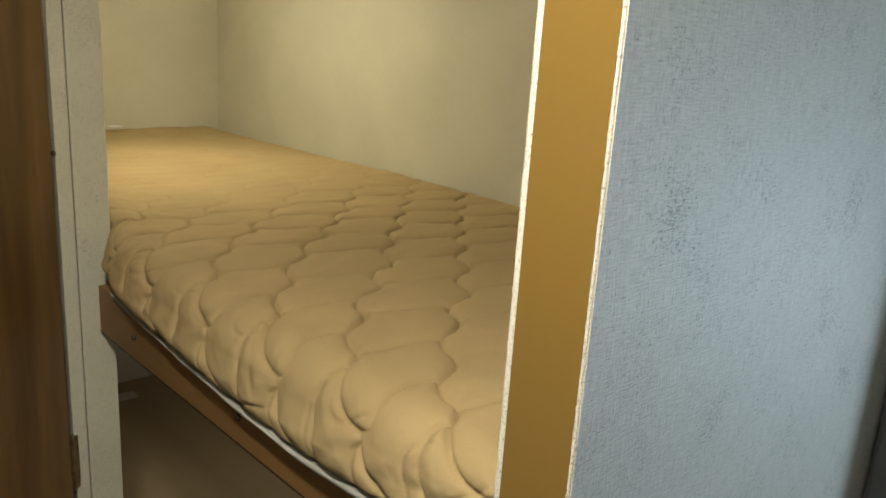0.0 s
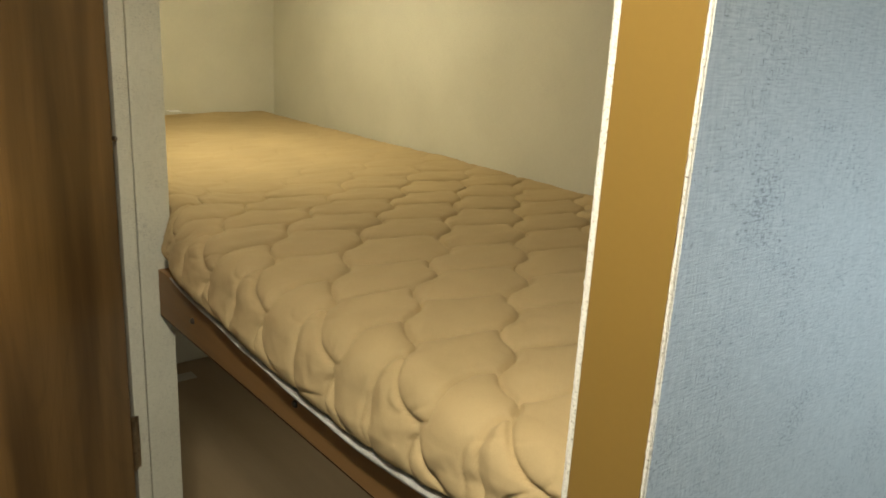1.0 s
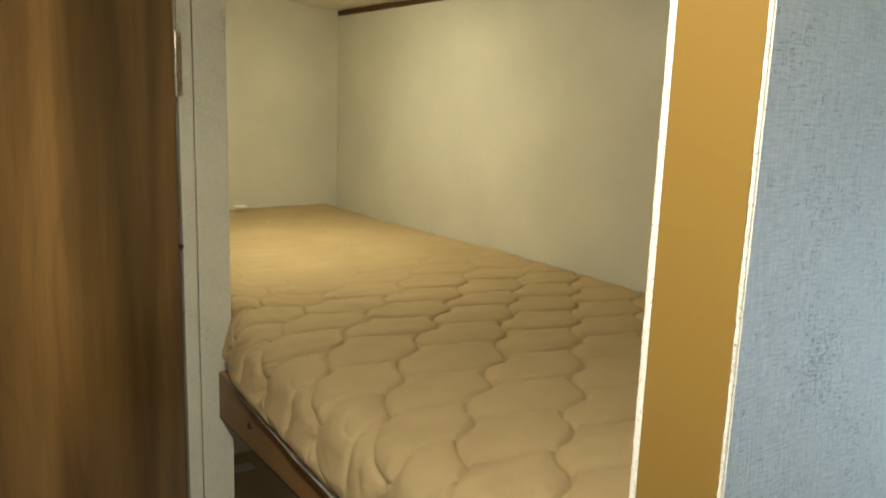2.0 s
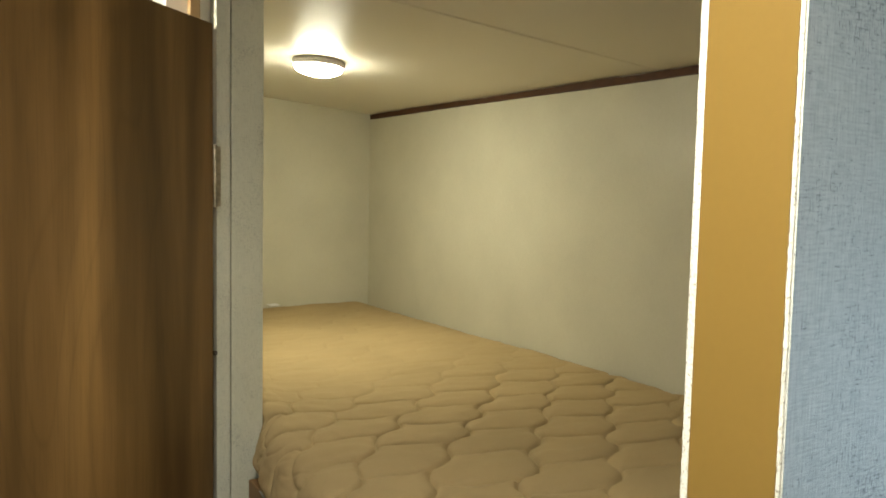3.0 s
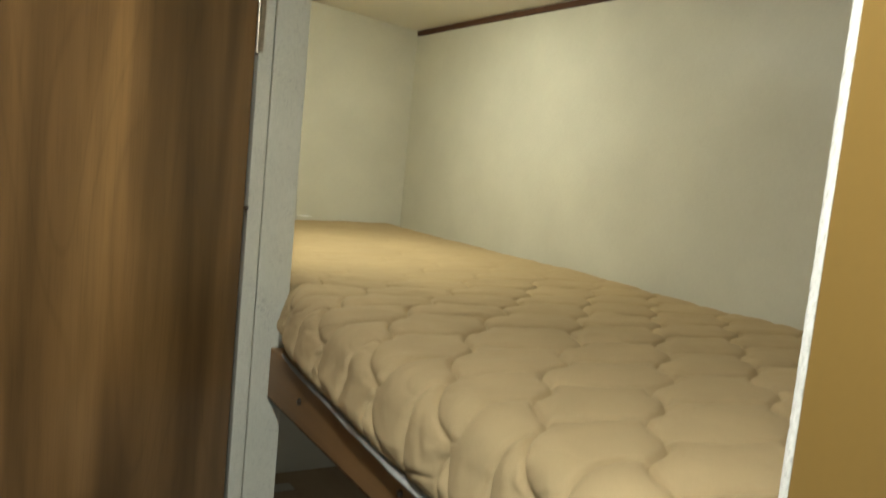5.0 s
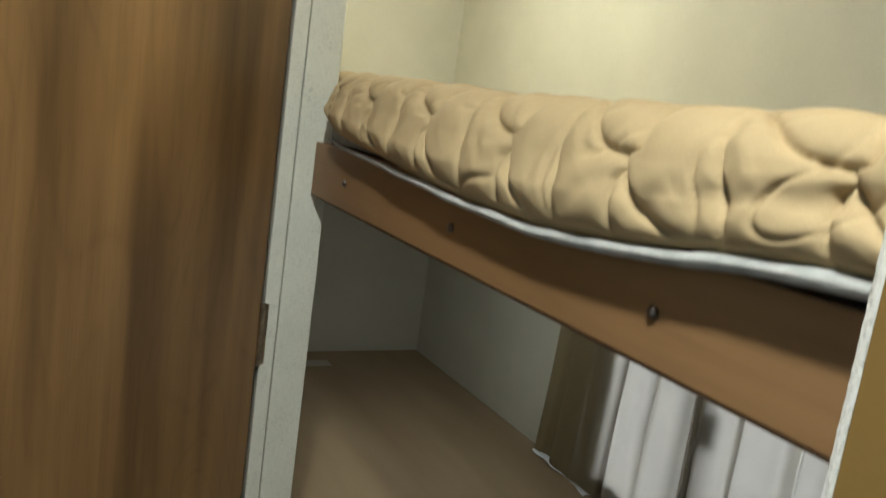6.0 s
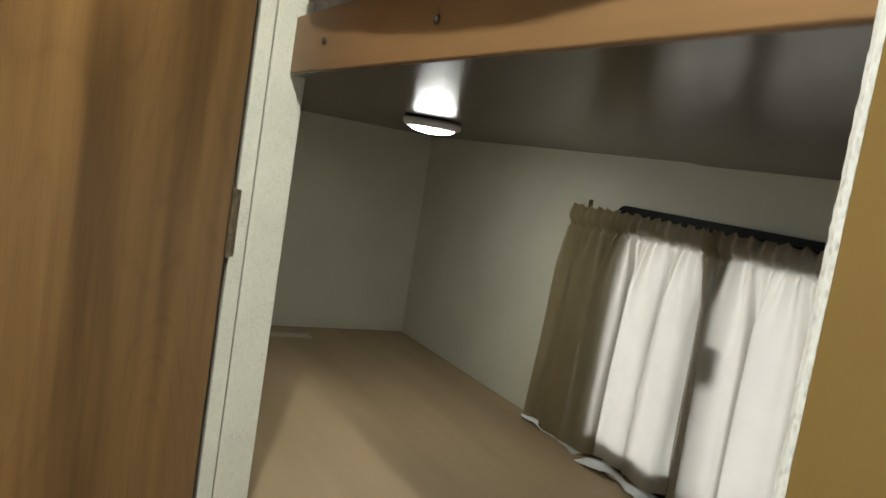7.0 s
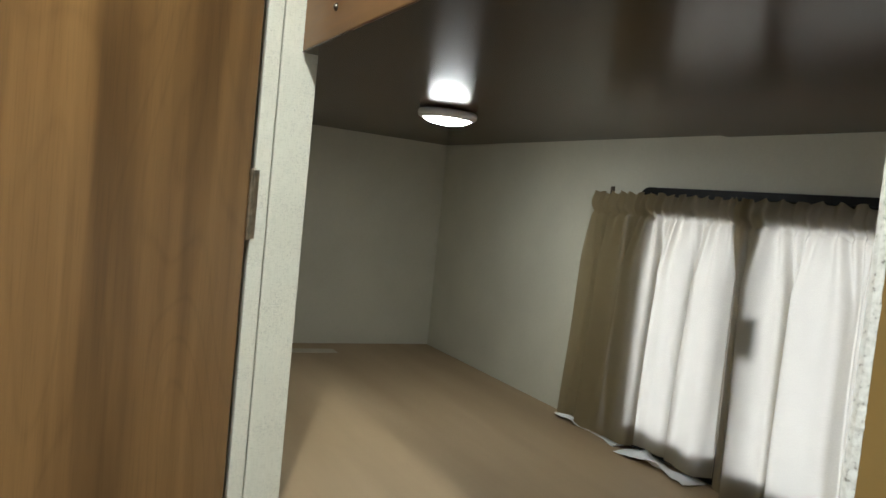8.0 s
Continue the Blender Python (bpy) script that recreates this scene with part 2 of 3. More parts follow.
def block(a, b, bevel=0.0, seg=2):
    """A bmesh box between two corners, with rounded edges."""
    bm = bmesh.new()
    bmesh.ops.create_cube(bm, size=1)
    for v in bm.verts:
        v.co = Vector([a[i] + (b[i] - a[i]) * (v.co[i] + 0.5) for i in range(3)])
    if bevel:
        bmesh.ops.bevel(bm, geom=bm.edges[:], offset=bevel, segments=seg, affect="EDGES", profile=0.6)
    return bm


def structure(name, bm, mat, label, category):
    return tagged(new(name, mesh_of(bm, name, mat)), label, category, kind="structure")


def turned(points, steps=48):
    """A bmesh turned round z from (radius, z) pairs."""
    bm = bmesh.new()
    rings = [[bm.verts.new((r * math.cos(2 * math.pi * k / steps), r * math.sin(2 * math.pi * k / steps), z)) for k in range(steps)] for r, z in points]
    for a, b in zip(rings, rings[1:]):
        for k in range(steps):
            bm.faces.new((a[k], a[(k + 1) % steps], b[(k + 1) % steps], b[k]))
    bm.faces.new(rings[0][::-1])
    bm.faces.new(rings[-1])
    bmesh.ops.recalc_face_normals(bm, faces=bm.faces[:])
    return bm


def cylinder(a, b, r, steps=16):
    bm = bmesh.new()
    a, b = Vector(a), Vector(b)
    turn = (b - a).to_track_quat("Z", "Y").to_matrix().to_4x4()
    bmesh.ops.create_cone(bm, cap_ends=True, segments=steps, radius1=r, radius2=r, depth=(b - a).length, matrix=Matrix.Translation((a + b) / 2) @ turn)
    return bm


def join(*bms):
    out = bms[0]
    for other in bms[1:]:
        me = bpy.data.meshes.new("piece")
        other.to_mesh(me)
        other.free()
        out.from_mesh(me)
        bpy.data.meshes.remove(me)
    return out


def grid_mesh(name, verts, rows, cols, mat, smooth=True):
    """A sheet from an array of rows x cols points."""
    idx = np.arange(rows * cols).reshape(rows, cols)
    quads = np.stack([idx[:-1, :-1], idx[:-1, 1:], idx[1:, 1:], idx[1:, :-1]], -1).reshape(-1, 4)
    me = bpy.data.meshes.new(name)
    me.from_pydata(verts.reshape(-1, 3).tolist(), [], quads.tolist())
    me.materials.append(mat)
    if smooth:
        me.shade_smooth()
    return me


rng = np.random.default_rng(5)
LATTICE = rng.random((64, 64))


def value_noise(a, b):
    """Smooth noise, -1 to 1, over two arrays."""
    ia, ib = np.floor(a).astype(int), np.floor(b).astype(int)
    fa, fb = a - ia, b - ib
    fa, fb = fa * fa * (3 - 2 * fa), fb * fb * (3 - 2 * fb)
    v = lambda i, j: LATTICE[i % 64, j % 64]
    return 2 * ((v(ia, ib) * (1 - fa) + v(ia + 1, ib) * fa) * (1 - fb) + (v(ia, ib + 1) * (1 - fa) + v(ia + 1, ib + 1) * fa) * fb) - 1


# ---- structure ----
LEN, WID = 1.88, 0.76          # the bunk recess: length and depth
CAP_X, CAP_NEAR, CAP_FAR = -0.095, -0.1642, -0.112
POST_Y, POST_L, POST_R, POST_SEAM = 0.78, -0.051, 0.019, -0.030
ceiling_z = lambda x: 2.072 - 0.081 * max(0.0, x)

structure("floor", block((-1.7, -3.0, -0.04), (1.6, 1.95, 0.0)), M_FLOOR, "brown wood-look vinyl floor of the aisle", "floor")
structure("wall_north", block((-1.7, LEN, 0.0), (0.80, LEN + 0.05, 2.15)), M_CREAM, "cream linen-textured wallboard closing the bunk end", "wall")

# outer wall with the window opening cut through
WIN = (0.28, 0.985, 0.675, 1.115)   # y from, y to, z from, z to
bm = join(block((WID, WIN[1], 0), (WID + 0.05, LEN, 2.15)), block((WID, -0.45, 0), (WID + 0.05, WIN[0], 2.15)),
          block((WID, WIN[0], 0), (WID + 0.05, WIN[1], WIN[2])), block((WID, WIN[0], WIN[3]), (WID + 0.05, WIN[1], 2.15)))
structure("wall_east", bm, M_CREAM, "cream linen-textured outer wall with a small window", "wall")
# unseen closing wall, made brown so that it bounces less fill light
structure("wall_south", block((-1.7, -3.05, 0), (1.6, -3.0, 2.15)), M_RAIL, "unseen closing wall at the front of the aisle, browned to cut bounce light", "wall")
structure("wall_west", block((-1.75, -3.0, 0), (-1.7, 1.95, 2.15)), M_WALL, "linen-textured wallboard along the kitchen side", "wall")

# ceiling: one mesh, crowned towards the aisle, with a flat joint strip across
bm = bmesh.new()
xs = [-1.75, 0.0, 0.81]
for y0, y1 in ((-3.05, 0.70), (0.702, 1.93)):
    low = [[bm.verts.new((x, y, ceiling_z(x))) for x in xs] for y in (y0, y1)]
    top = [[bm.verts.new((x, y, 2.2)) for x in xs] for y in (y0, y1)]
    for k in range(2):
        bm.faces.new((low[0][k], low[1][k], low[1][k + 1], low[0][k + 1]))
        bm.faces.new((top[0][k], top[0][k + 1], top[1][k + 1], top[1][k]))
    for a, b in ((0, 0), (1, 1)):
        for k in range(2):
            bm.faces.new((low[a][k], low[a][k + 1], top[a][k + 1], top[a][k]))
strip = [(-0.4, 0.0), (0.0, 0.756)]
for x0, x1 in strip:
    v = [bm.verts.new((x, y, ceiling_z(x) - d)) for x in (x0, x1) for y, d in ((0.688, 0.0), (0.691, 0.0022), (0.711, 0.0022), (0.714, 0.0))]
    for k in range(3):
        bm.faces.new((v[k], v[k + 1], v[k + 5], v[k + 4]))
bmesh.ops.recalc_face_normals(bm, faces=bm.faces[:])
structure("ceiling", bm, M_CEIL, "glossy cream ceiling panels with a flat joint strip", "ceiling")
structure("ceiling_slide", block((0.812, -3.05, 1.95), (1.65, -0.40, 2.0)), M_CEIL, "cream ceiling of the dinette slide-out", "ceiling")

# dinette slide-out behind the partition, with its window opening
bm = join(block((1.55, -3.0, 0), (1.6, -1.55, 2.0)), block((1.55, -0.47, 0), (1.6, -0.40, 2.0)),
          block((1.55, -1.55, 0), (1.6, -0.47, 0.93)), block((1.55, -1.55, 1.57), (1.6, -0.47, 2.0)))
structure("wall_slide", bm, M_WALL, "linen-textured slide-out wall with a wide window opening", "wall")
structure("wall_slide_end", block((0.812, -0.45, 0), (1.55, -0.40, 1.95)), M_WALL, "linen-textured end wall of the slide-out", "wall")
structure("wall_slide_header", block((WID, -3.0, 1.951), (0.81, -0.452, 2.15)), M_WALL, "linen-textured strip above the slide-out opening", "wall")

# partition at the near end of the bunk
partition = structure("partition_wall", block((CAP_X - 0.0004, CAP_NEAR + 0.0006, 0.0), (WID, CAP_FAR - 0.0006, 2.07)), M_WALL,
                      "grey linen-textured partition at the bunk's open end", "wall")
part("edge_panel", block((CAP_X - 0.0012, CAP_NEAR + 0.0037, 0.0), (CAP_X + 0.003, CAP_FAR - 0.0040, 2.066)), M_CAP, partition, "smooth ochre-brown edge panel")


def raw_edge(y0, y1, x, seed):
    """A ragged white strip where the board was cut."""
    n = 1500
    r = np.random.default_rng(seed)
    zs = np.linspace(0.0, 2.066, n)
    jag = np.repeat(r.normal(0, 0.00010, n // 2), 2) + r.normal(0, 0.00007, n) + 0.0001 * np.sin(zs * 7 + seed)
    jag2 = np.repeat(r.normal(0, 0.00011, n // 2), 2)
    bm = bmesh.new()
    rows = []
    for k in range(n):
        a, b = y0 + jag[k], y1 + jag2[k]
        rows.append([bm.verts.new(c) for c in ((x + 0.004, a, zs[k]), (x, a + 0.0006, zs[k]), (x - 0.0006 + 0.3 * jag[k], (a + b) / 2, zs[k]), (x, b - 0.0006, zs[k]), (x + 0.004, b, zs[k]))])
    for a, b in zip(rows, rows[1:]):
        for k in range(4):
            bm.faces.new((a[k], a[k + 1], b[k + 1], b[k]))
    bmesh.ops.recalc_face_normals(bm, faces=bm.faces[:])
    return bm


part("raw_edge", raw_edge(CAP_NEAR + 0.0009, CAP_NEAR + 0.0040, CAP_X - 0.0012, 3), M_EDGE, partition, "ragged white cut edge")
part("raw_edge", raw_edge(CAP_FAR - 0.0044, CAP_FAR + 0.0006, CAP_X - 0.0012, 4), M_EDGE, partition, "ragged white cut edge")
bm = block((0.396, CAP_NEAR - 0.055, 0.0), (0.46, CAP_NEAR - 0.001, 2.03), 0.012, 4)
structure("slide_trim", bm, M_GREYTRIM, "dark grey upright trim beside the slide-out", "trim")

# wall between bunk and bathroom, its end post and the jamb behind the door
post = structure("wall_bath", block((POST_L + 0.002, POST_Y + 0.012, 0.0), (POST_R, LEN - 0.001, 2.071)), M_CREAM,
                 "grey-white linen wall ending in a post at the bunk", "wall")
part("end_board", block((POST_SEAM + 0.0012, POST_Y, 0.0), (POST_R + 0.0005, POST_Y + 0.012, 2.066), 0.0012, 2), M_POST, post)
part("door_stop_board", block((POST_L, POST_Y - 0.001, 0.0), (POST_SEAM - 0.0008, POST_Y + 0.012, 2.068), 0.0012, 2), M_POST, post)
part("patch", block((POST_SEAM + 0.003, POST_Y - 0.0008, 2.045), (POST_SEAM + 0.020, POST_Y + 0.001, 2.063), 0.0004, 1), M_POST, post)
structure("bath_jamb", block((-0.112, 0.812, 0.0), (POST_L + 0.001, 0.90, 2.071)), M_CEIL, "cream door jamb of the bathroom", "door frame")
structure("jamb_trim", block((-0.083, 0.797, 0.0), (-0.068, 0.812, 2.071), 0.002), M_TANTRIM, "tan wooden jamb strip of the bathroom door", "trim")
structure("wall_bath_front", block((-1.7, 0.80, 0.0), (-0.74, 0.86, 2.071)), M_WALL, "linen-textured wall beside the bathroom door", "wall")

# dark strip where outer wall meets ceiling
bm = bmesh.new()
n = 160
rows = []
r = np.random.default_rng(8)
for k in range(n):
    y = -0.10 + (LEN - 0.012 + 0.10) * k / (n - 1)
    up = 2.0100 + 0.0006 * math.sin(y * 9) - (0.0012 if 0.72 < y < 0.80 else 0) + float(r.normal(0, 0.0004))
    lo = 1.9945 + 0.0008 * math.sin(y * 5 + 1)
    rows.append([bm.verts.new(c) for c in ((WID, y, lo), (WID - 0.006, y, lo + 0.001), (WID - 0.006, y, up - 0.001), (WID, y, up))])
for a, b in zip(rows, rows[1:]):
    for k in range(3):
        bm.faces.new((a[k], a[k + 1], b[k + 1], b[k]))
bm.faces.new(rows[-1])
bmesh.ops.recalc_face_normals(bm, faces=bm.faces[:])
structure("ceiling_trim", bm, M_DARK, "dark brown trim strip under the ceiling", "trim")

# ---- bathroom door, ajar, on its hinges ----
door_run = Vector((-0.75, -0.66, 0)).normalized()
door_m = Matrix.Translation((POST_L - 0.004, POST_Y - 0.004, 0)) @ Matrix(((door_run.x, -door_run.y, 0, 0), (door_run.y, door_run.x, 0, 0), (0, 0, 1, 0), (0, 0, 0, 1)))
door = tagged(new("door_1"), "brown wood-grain bathroom door standing ajar on brass hinges", "door", kind="structure")
bm = block((0.003, -0.028, 0.03), (0.62, 0.0, 2.006), 0.0015, 2)
bm.transform(door_m)
part("door_leaf", bm, M_DOOR, door)
for z0, z1 in ((1.746, 1.836), (1.010, 1.103)):
    pin = cylinder((POST_L - 0.0035, POST_Y - 0.0045, z0), (POST_L - 0.0035, POST_Y - 0.0045, z1), 0.0032, 12)
    for z in np.linspace(z0, z1, 6)[1:-1]:
        pin = join(pin, cylinder((POST_L - 0.0035, POST_Y - 0.0045, z - 0.0006), (POST_L - 0.0035, POST_Y - 0.0045, z + 0.0006), 0.0036, 12))
    plate = block((POST_L - 0.001, POST_Y - 0.0022, z0 + 0.002), (POST_L + 0.006, POST_Y - 0.0008, z1 - 0.002))
    part("hinge", join(pin, plate), M_BRASS, door, "worn brass hinge")
part("screw", cylinder((POST_L - 0.006, POST_Y - 0.0075, 1.535), (POST_L - 0.003, POST_Y - 0.0105, 1.535), 0.0035, 12), M_STEEL, door, "small dark screw")

# ---- upper bunk ----
bunk = tagged(new("upper_bunk"), "fixed brown wooden upper bunk platform with a bolted front rail", "bunk bed")
bm = block((0.0, CAP_FAR + 0.001, 0), (WID - 0.001, LEN - 0.001, 1))
for v in bm.verts:
    v.co.z = 1.332 if v.co.z > 0.5 else 1.2615 - 0.0135 * v.co.x / WID
    if v.co.x < 0.1:
        v.co.x = 0.0185
deck_bm = bm
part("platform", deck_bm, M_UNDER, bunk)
under = block((-0.0026, CAP_FAR + 0.001, 0), (WID - 0.001, POST_Y - 0.0015, 1))
for v in under.verts:
    v.co.z = 1.2593 - 0.0145 * max(v.co.x, 0) / WID + (0.0017 if v.co.z > 0.5 else 0)
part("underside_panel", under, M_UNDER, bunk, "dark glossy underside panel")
part("rail", block((-0.003, CAP_FAR + 0.001, 1.2612), (0.0185, POST_Y - 0.0015, 1.334), 0.0018, 2), M_RAIL, bunk, "smooth reddish-brown front rail")
for y in (0.647, 0.355, 0.081):
    b = turned([(0.0046, 0.0), (0.0046, 0.0012), (0.0037, 0.0030), (0.0020, 0.0040), (0.0006, 0.0042)], 20)
    b.transform(Matrix.Translation((-0.003, y, 1.295)) @ pose(0, 0, 0, 0, -90, 0))
    part("bolt", b, M_STEEL, bunk, "small domed dark bolt", True)

# ---- quilted mattress ----
EDGE_Y = [-0.15, -0.04, 0.03, 0.11, 0.20, 0.35, 0.45, 0.66, 0.72, 0.78, 1.9]
EDGE_Z = [0.020, 0.016, 0.009, -0.002, -0.008, -0.005, 0.000, 0.009, 0.018, 0.030, 0.030]


def profile(u):
    """Across the mattress by arc length from its front top edge: u over 0 lies on the top, under 0 on the front."""
    x, z, nx, nz = (np.empty_like(u) for _ in range(4))
    r = 0.034
    top = u > 0
    x[top], z[top], nx[top], nz[top] = 0.018 + u[top], 1.416, 0, 1
    bend = (u <= 0) & (u > -r * 1.35)
    a = -u[bend] / r
    x[bend], z[bend], nx[bend], nz[bend] = 0.018 - r * np.sin(a), 1.416 - r + r * np.cos(a), -np.sin(a), np.cos(a)
    low = u <= -r * 1.35
    d = -u[low] - r * 1.35
    a0 = 1.35
    x0, z0 = 0.018 - r * math.sin(a0), 1.416 - r + r * math.cos(a0)
    a = a0 + d / 0.055
    x[low] = x0 - 0.055 * (np.cos(a0) - np.cos(a)) * 0.35 + np.clip(d - 0.045, 0, 1) * 0.55
    z[low] = z0 - d
    nx[low], nz[low] = -1, 0
    return x, z, nx, nz


# stitch lattice over the cover, in metres across and along: one round tip and one notch to a cell
TIP = Vector((0.090, 0.1248))
STEP_A, STEP_B = Vector((0.0765, 0.0766)), Vector((-0.0768, 0.0720))
NOTCH = STEP_A * 0.45 + STEP_B * 0.14


def bow(p0, h0, h1, p1, n=9):
    """A stitched arc between two points with a handle at each end."""
    c0, c1 = p0 + Vector(h0), p1 - Vector(h1)
    out = []
    for k in range(n):
        t = k / (n - 1)
        out.append(p0 * (1 - t) ** 3 + c0 * 3 * t * (1 - t) ** 2 + c1 * 3 * t * t * (1 - t) + p1 * t ** 3)
    return out


ZERO = Vector((0, 0))
STITCHES = [bow(ZERO, (0.001, 0.018), (0.013, 0.012), NOTCH),
            bow(NOTCH, (0.024, 0.006), (0.008, 0.018), STEP_A),
            bow(ZERO, (0.034, -0.015), (0.038, -0.005), NOTCH - STEP_B)]
# down the front the tip of one cell and the notch of the next close up into one touching point
TOUCH = STEP_A * 0.72 + STEP_B * 0.07
LOW_TIP, LOW_NOTCH = TOUCH - STEP_A + Vector((0.005, 0.002)), TOUCH - Vector((0.005, 0.002))
LOW_STITCHES = [bow(LOW_TIP, (0.002, 0.030), (0.036, 0.012), LOW_NOTCH),
                bow(LOW_NOTCH, (0.002, 0.001), (0.002, 0.001), LOW_TIP + STEP_A),
                bow(LOW_TIP, (-0.002, -0.034), (0.018, -0.026), LOW_NOTCH - STEP_B)]


def seam_gap(u, y):
    """Distance to the nearest stitch line."""
    p = np.where(u < 0.05, 0.05 + (u - 0.05) * 1.47, u)
    p = p + 0.0070 * value_noise(u * 8, y * 8) + 0.0026 * value_noise(u * 27, y * 27)
    q = y + 0.0075 * value_noise(u * 8 + 20, y * 8 + 5) + 0.0026 * value_noise(u * 26 + 9, y * 26)
    p, q = p - TIP.x, q - TIP.y
    det = STEP_A.x * STEP_B.y - STEP_A.y * STEP_B.x
    i = np.floor((p * STEP_B.y - q * STEP_B.x) / det)
    j = np.floor((q * STEP_A.x - p * STEP_A.y) / det)
    p, q = p - i * STEP_A.x - j * STEP_B.x, q - i * STEP_A.y - j * STEP_B.y
    down = np.clip((0.05 - u) / 0.09, 0, 1)
    best = np.full(u.shape, 9.0)
    for di in (-1, 0, 1):
        for dj in (-1, 0, 1, 2):
            for arc, low in zip(STITCHES, LOW_STITCHES):
                for a, b, c, d in zip(arc, arc[1:], low, low[1:]):
                    ax = a.x + (c.x - a.x) * down + di * STEP_A.x + dj * STEP_B.x
                    ay = a.y + (c.y - a.y) * down + di * STEP_A.y + dj * STEP_B.y
                    dx = b.x - a.x + (d.x - c.x - b.x + a.x) * down
                    dy = b.y - a.y + (d.y - c.y - b.y + a.y) * down
                    t = np.clip(((p - ax) * dx + (q - ay) * dy) / (dx * dx + dy * dy + 1e-9), 0, 1)
                    best = np.minimum(best, (p - ax - t * dx) ** 2 + (q - ay - t * dy) ** 2)
    return np.sqrt(best)


def seam_height(u, y):
    """Padding between the stitch lines, 0 on a stitch, 1 in a cell's middle."""
    gap = seam_gap(u, y)
    k = np.clip(gap / 0.034, 0, 1)
    # cloth drawn into small gathers beside the stitching
    gather = np.exp(-gap / 0.008) * np.clip(gap / 0.002, 0, 1) * (0.09 * value_noise(u * 75, y * 75) + 0.05 * value_noise(u * 160 + 5, y * 160))
    return 0.64 * (1 - np.exp(-gap / 0.0021)) + 0.36 * (1 - (1 - k) ** 2.2) + gather


def build_mattress():
    us = np.concatenate([np.linspace(0.738, 0.30, 170, endpoint=False), np.linspace(0.30, -0.098, 240)])
    ys = np.concatenate([np.linspace(CAP_FAR + 0.004, 0.85, 500, endpoint=False), np.linspace(0.85, LEN - 0.004, 230)])
    U, V = np.meshgrid(us, ys, indexing="ij")
    x, z, nx, nz = profile(U.ravel())
    x, z, nx, nz = (q.reshape(U.shape) for q in (x, z, nx, nz))
    h = seam_height(U, V)
    depth = 0.0120 + 0.0028 * np.clip(U / 0.06, 0, 1) - 0.0050 * np.clip((U - 0.36) / 0.25, 0, 1)
    wear = 1 - 0.84 * np.clip((V - 0.50 - 0.35 * U) / 0.42, 0, 1) * np.clip((U + 0.02) / 0.06, 0, 1)
    front = np.clip(-U / 0.05, 0, 1)
    wr = 0.0016 * value_noise(U * 60 + V * 30, V * 28) * (0.2 + front) + 0.0009 * front * value_noise(U * 95 - V * 60, V * 50 + 9) + 0.0015 * value_noise(U * 22, V * 55)
    fold = 1 - np.abs(value_noise(U * 26 + V * 13, V * 21 - U * 9 + 4))
    wr = wr - 0.0040 * np.clip((fold - 0.80) / 0.20, 0, 1) ** 2 * front * h
    tuck = np.clip((U + 0.098) / 0.028, 0, 1)
    lift = (depth * h * wear + wr) * np.sqrt(tuck)
    near = np.clip((0.10 - V) / 0.06, 0, 1)
    lift -= 0.007 * near * np.exp(-((U + 0.070 + 0.10 * (V - 0.05)) / 0.012) ** 2)
    lift -= 0.006 * np.exp(-((U - 0.735) / 0.02) ** 2) * 2
    x, z = x + nx * lift, z + nz * lift
    z = z + 0.006 * value_noise(U * 3 + 3, V * 3 + 7) + 0.012 * np.clip((V - 0.70) / 0.25, 0, 1) * np.exp(-((U) / 0.12) ** 2)
    z = z + np.interp(V, EDGE_Y, EDGE_Z) * np.clip(-U / 0.10, 0, 1)
    x = x + 0.014 * (1 - tuck) ** 1.5 + 0.040 * np.clip((V - 0.60) / 0.17, 0, 1) ** 2 * np.clip(1 - U / 0.12, 0, 1)
    # behind the post the mattress lies back from the bathroom wall
    x = np.maximum(x, np.where(V > POST_Y - 0.012, POST_R + 0.004 - 0.02 * np.clip((POST_Y - V) / 0.012, 0, 1), -1))
    z = np.maximum(z, 1.3345 - 0.05 * (x < -0.0045))
    verts = np.stack([x, V, z], -1)
    thing = tagged(new("mattress"), "tan quilted bunk mattress with curved stitching, on the upper platform", "mattress")
    top = new("cover", grid_mesh("cover", verts, len(us), len(ys), M_QUILT))
    top.parent = thing
    # bottom and the hidden sides
    part("base", block((0.021, CAP_FAR + 0.006, 1.3335), (WID - 0.012, LEN - 0.006, 1.390), 0.01), M_BAND, thing)
    # felt band along the lower front edge
    ys2 = np.linspace(CAP_FAR + 0.004, 0.70, 420)
    ang = np.linspace(0, 2 * np.pi, 13)
    R, Q = np.meshgrid(ys2, ang, indexing="ij")
    wob = 1 + 0.10 * value_noise(R * 30, Q * 0.9) + 0.06 * value_noise(R * 160, Q * 1.8)
    zc = 1.3330 + np.interp(R, EDGE_Y, EDGE_Z) + 0.0012 * value_noise(R * 18, R * 0)
    thick = np.interp(R, [-0.1, 0.1, 0.4, 0.64, 0.74], [1.15, 1.0, 0.8, 0.5, 0.12])
    xb = -0.0185 + 0.007 * np.clip((R - 0.45) / 0.3, 0, 1) - 0.0060 * wob * thick * np.cos(Q)
    zb = zc - 0.003 + 0.0046 * wob * thick * np.sin(Q)
    xb = np.minimum(xb, np.where(zb < 1.3345, -0.0036, 1))
    band = new("edge_band", grid_mesh("edge_band", np.stack([xb, R, zb], -1), len(ys2), len(ang), M_BAND))
    band.parent = thing
    tagged(band, "fuzzy grey-white felt edge band")
    return thing


build_mattress()

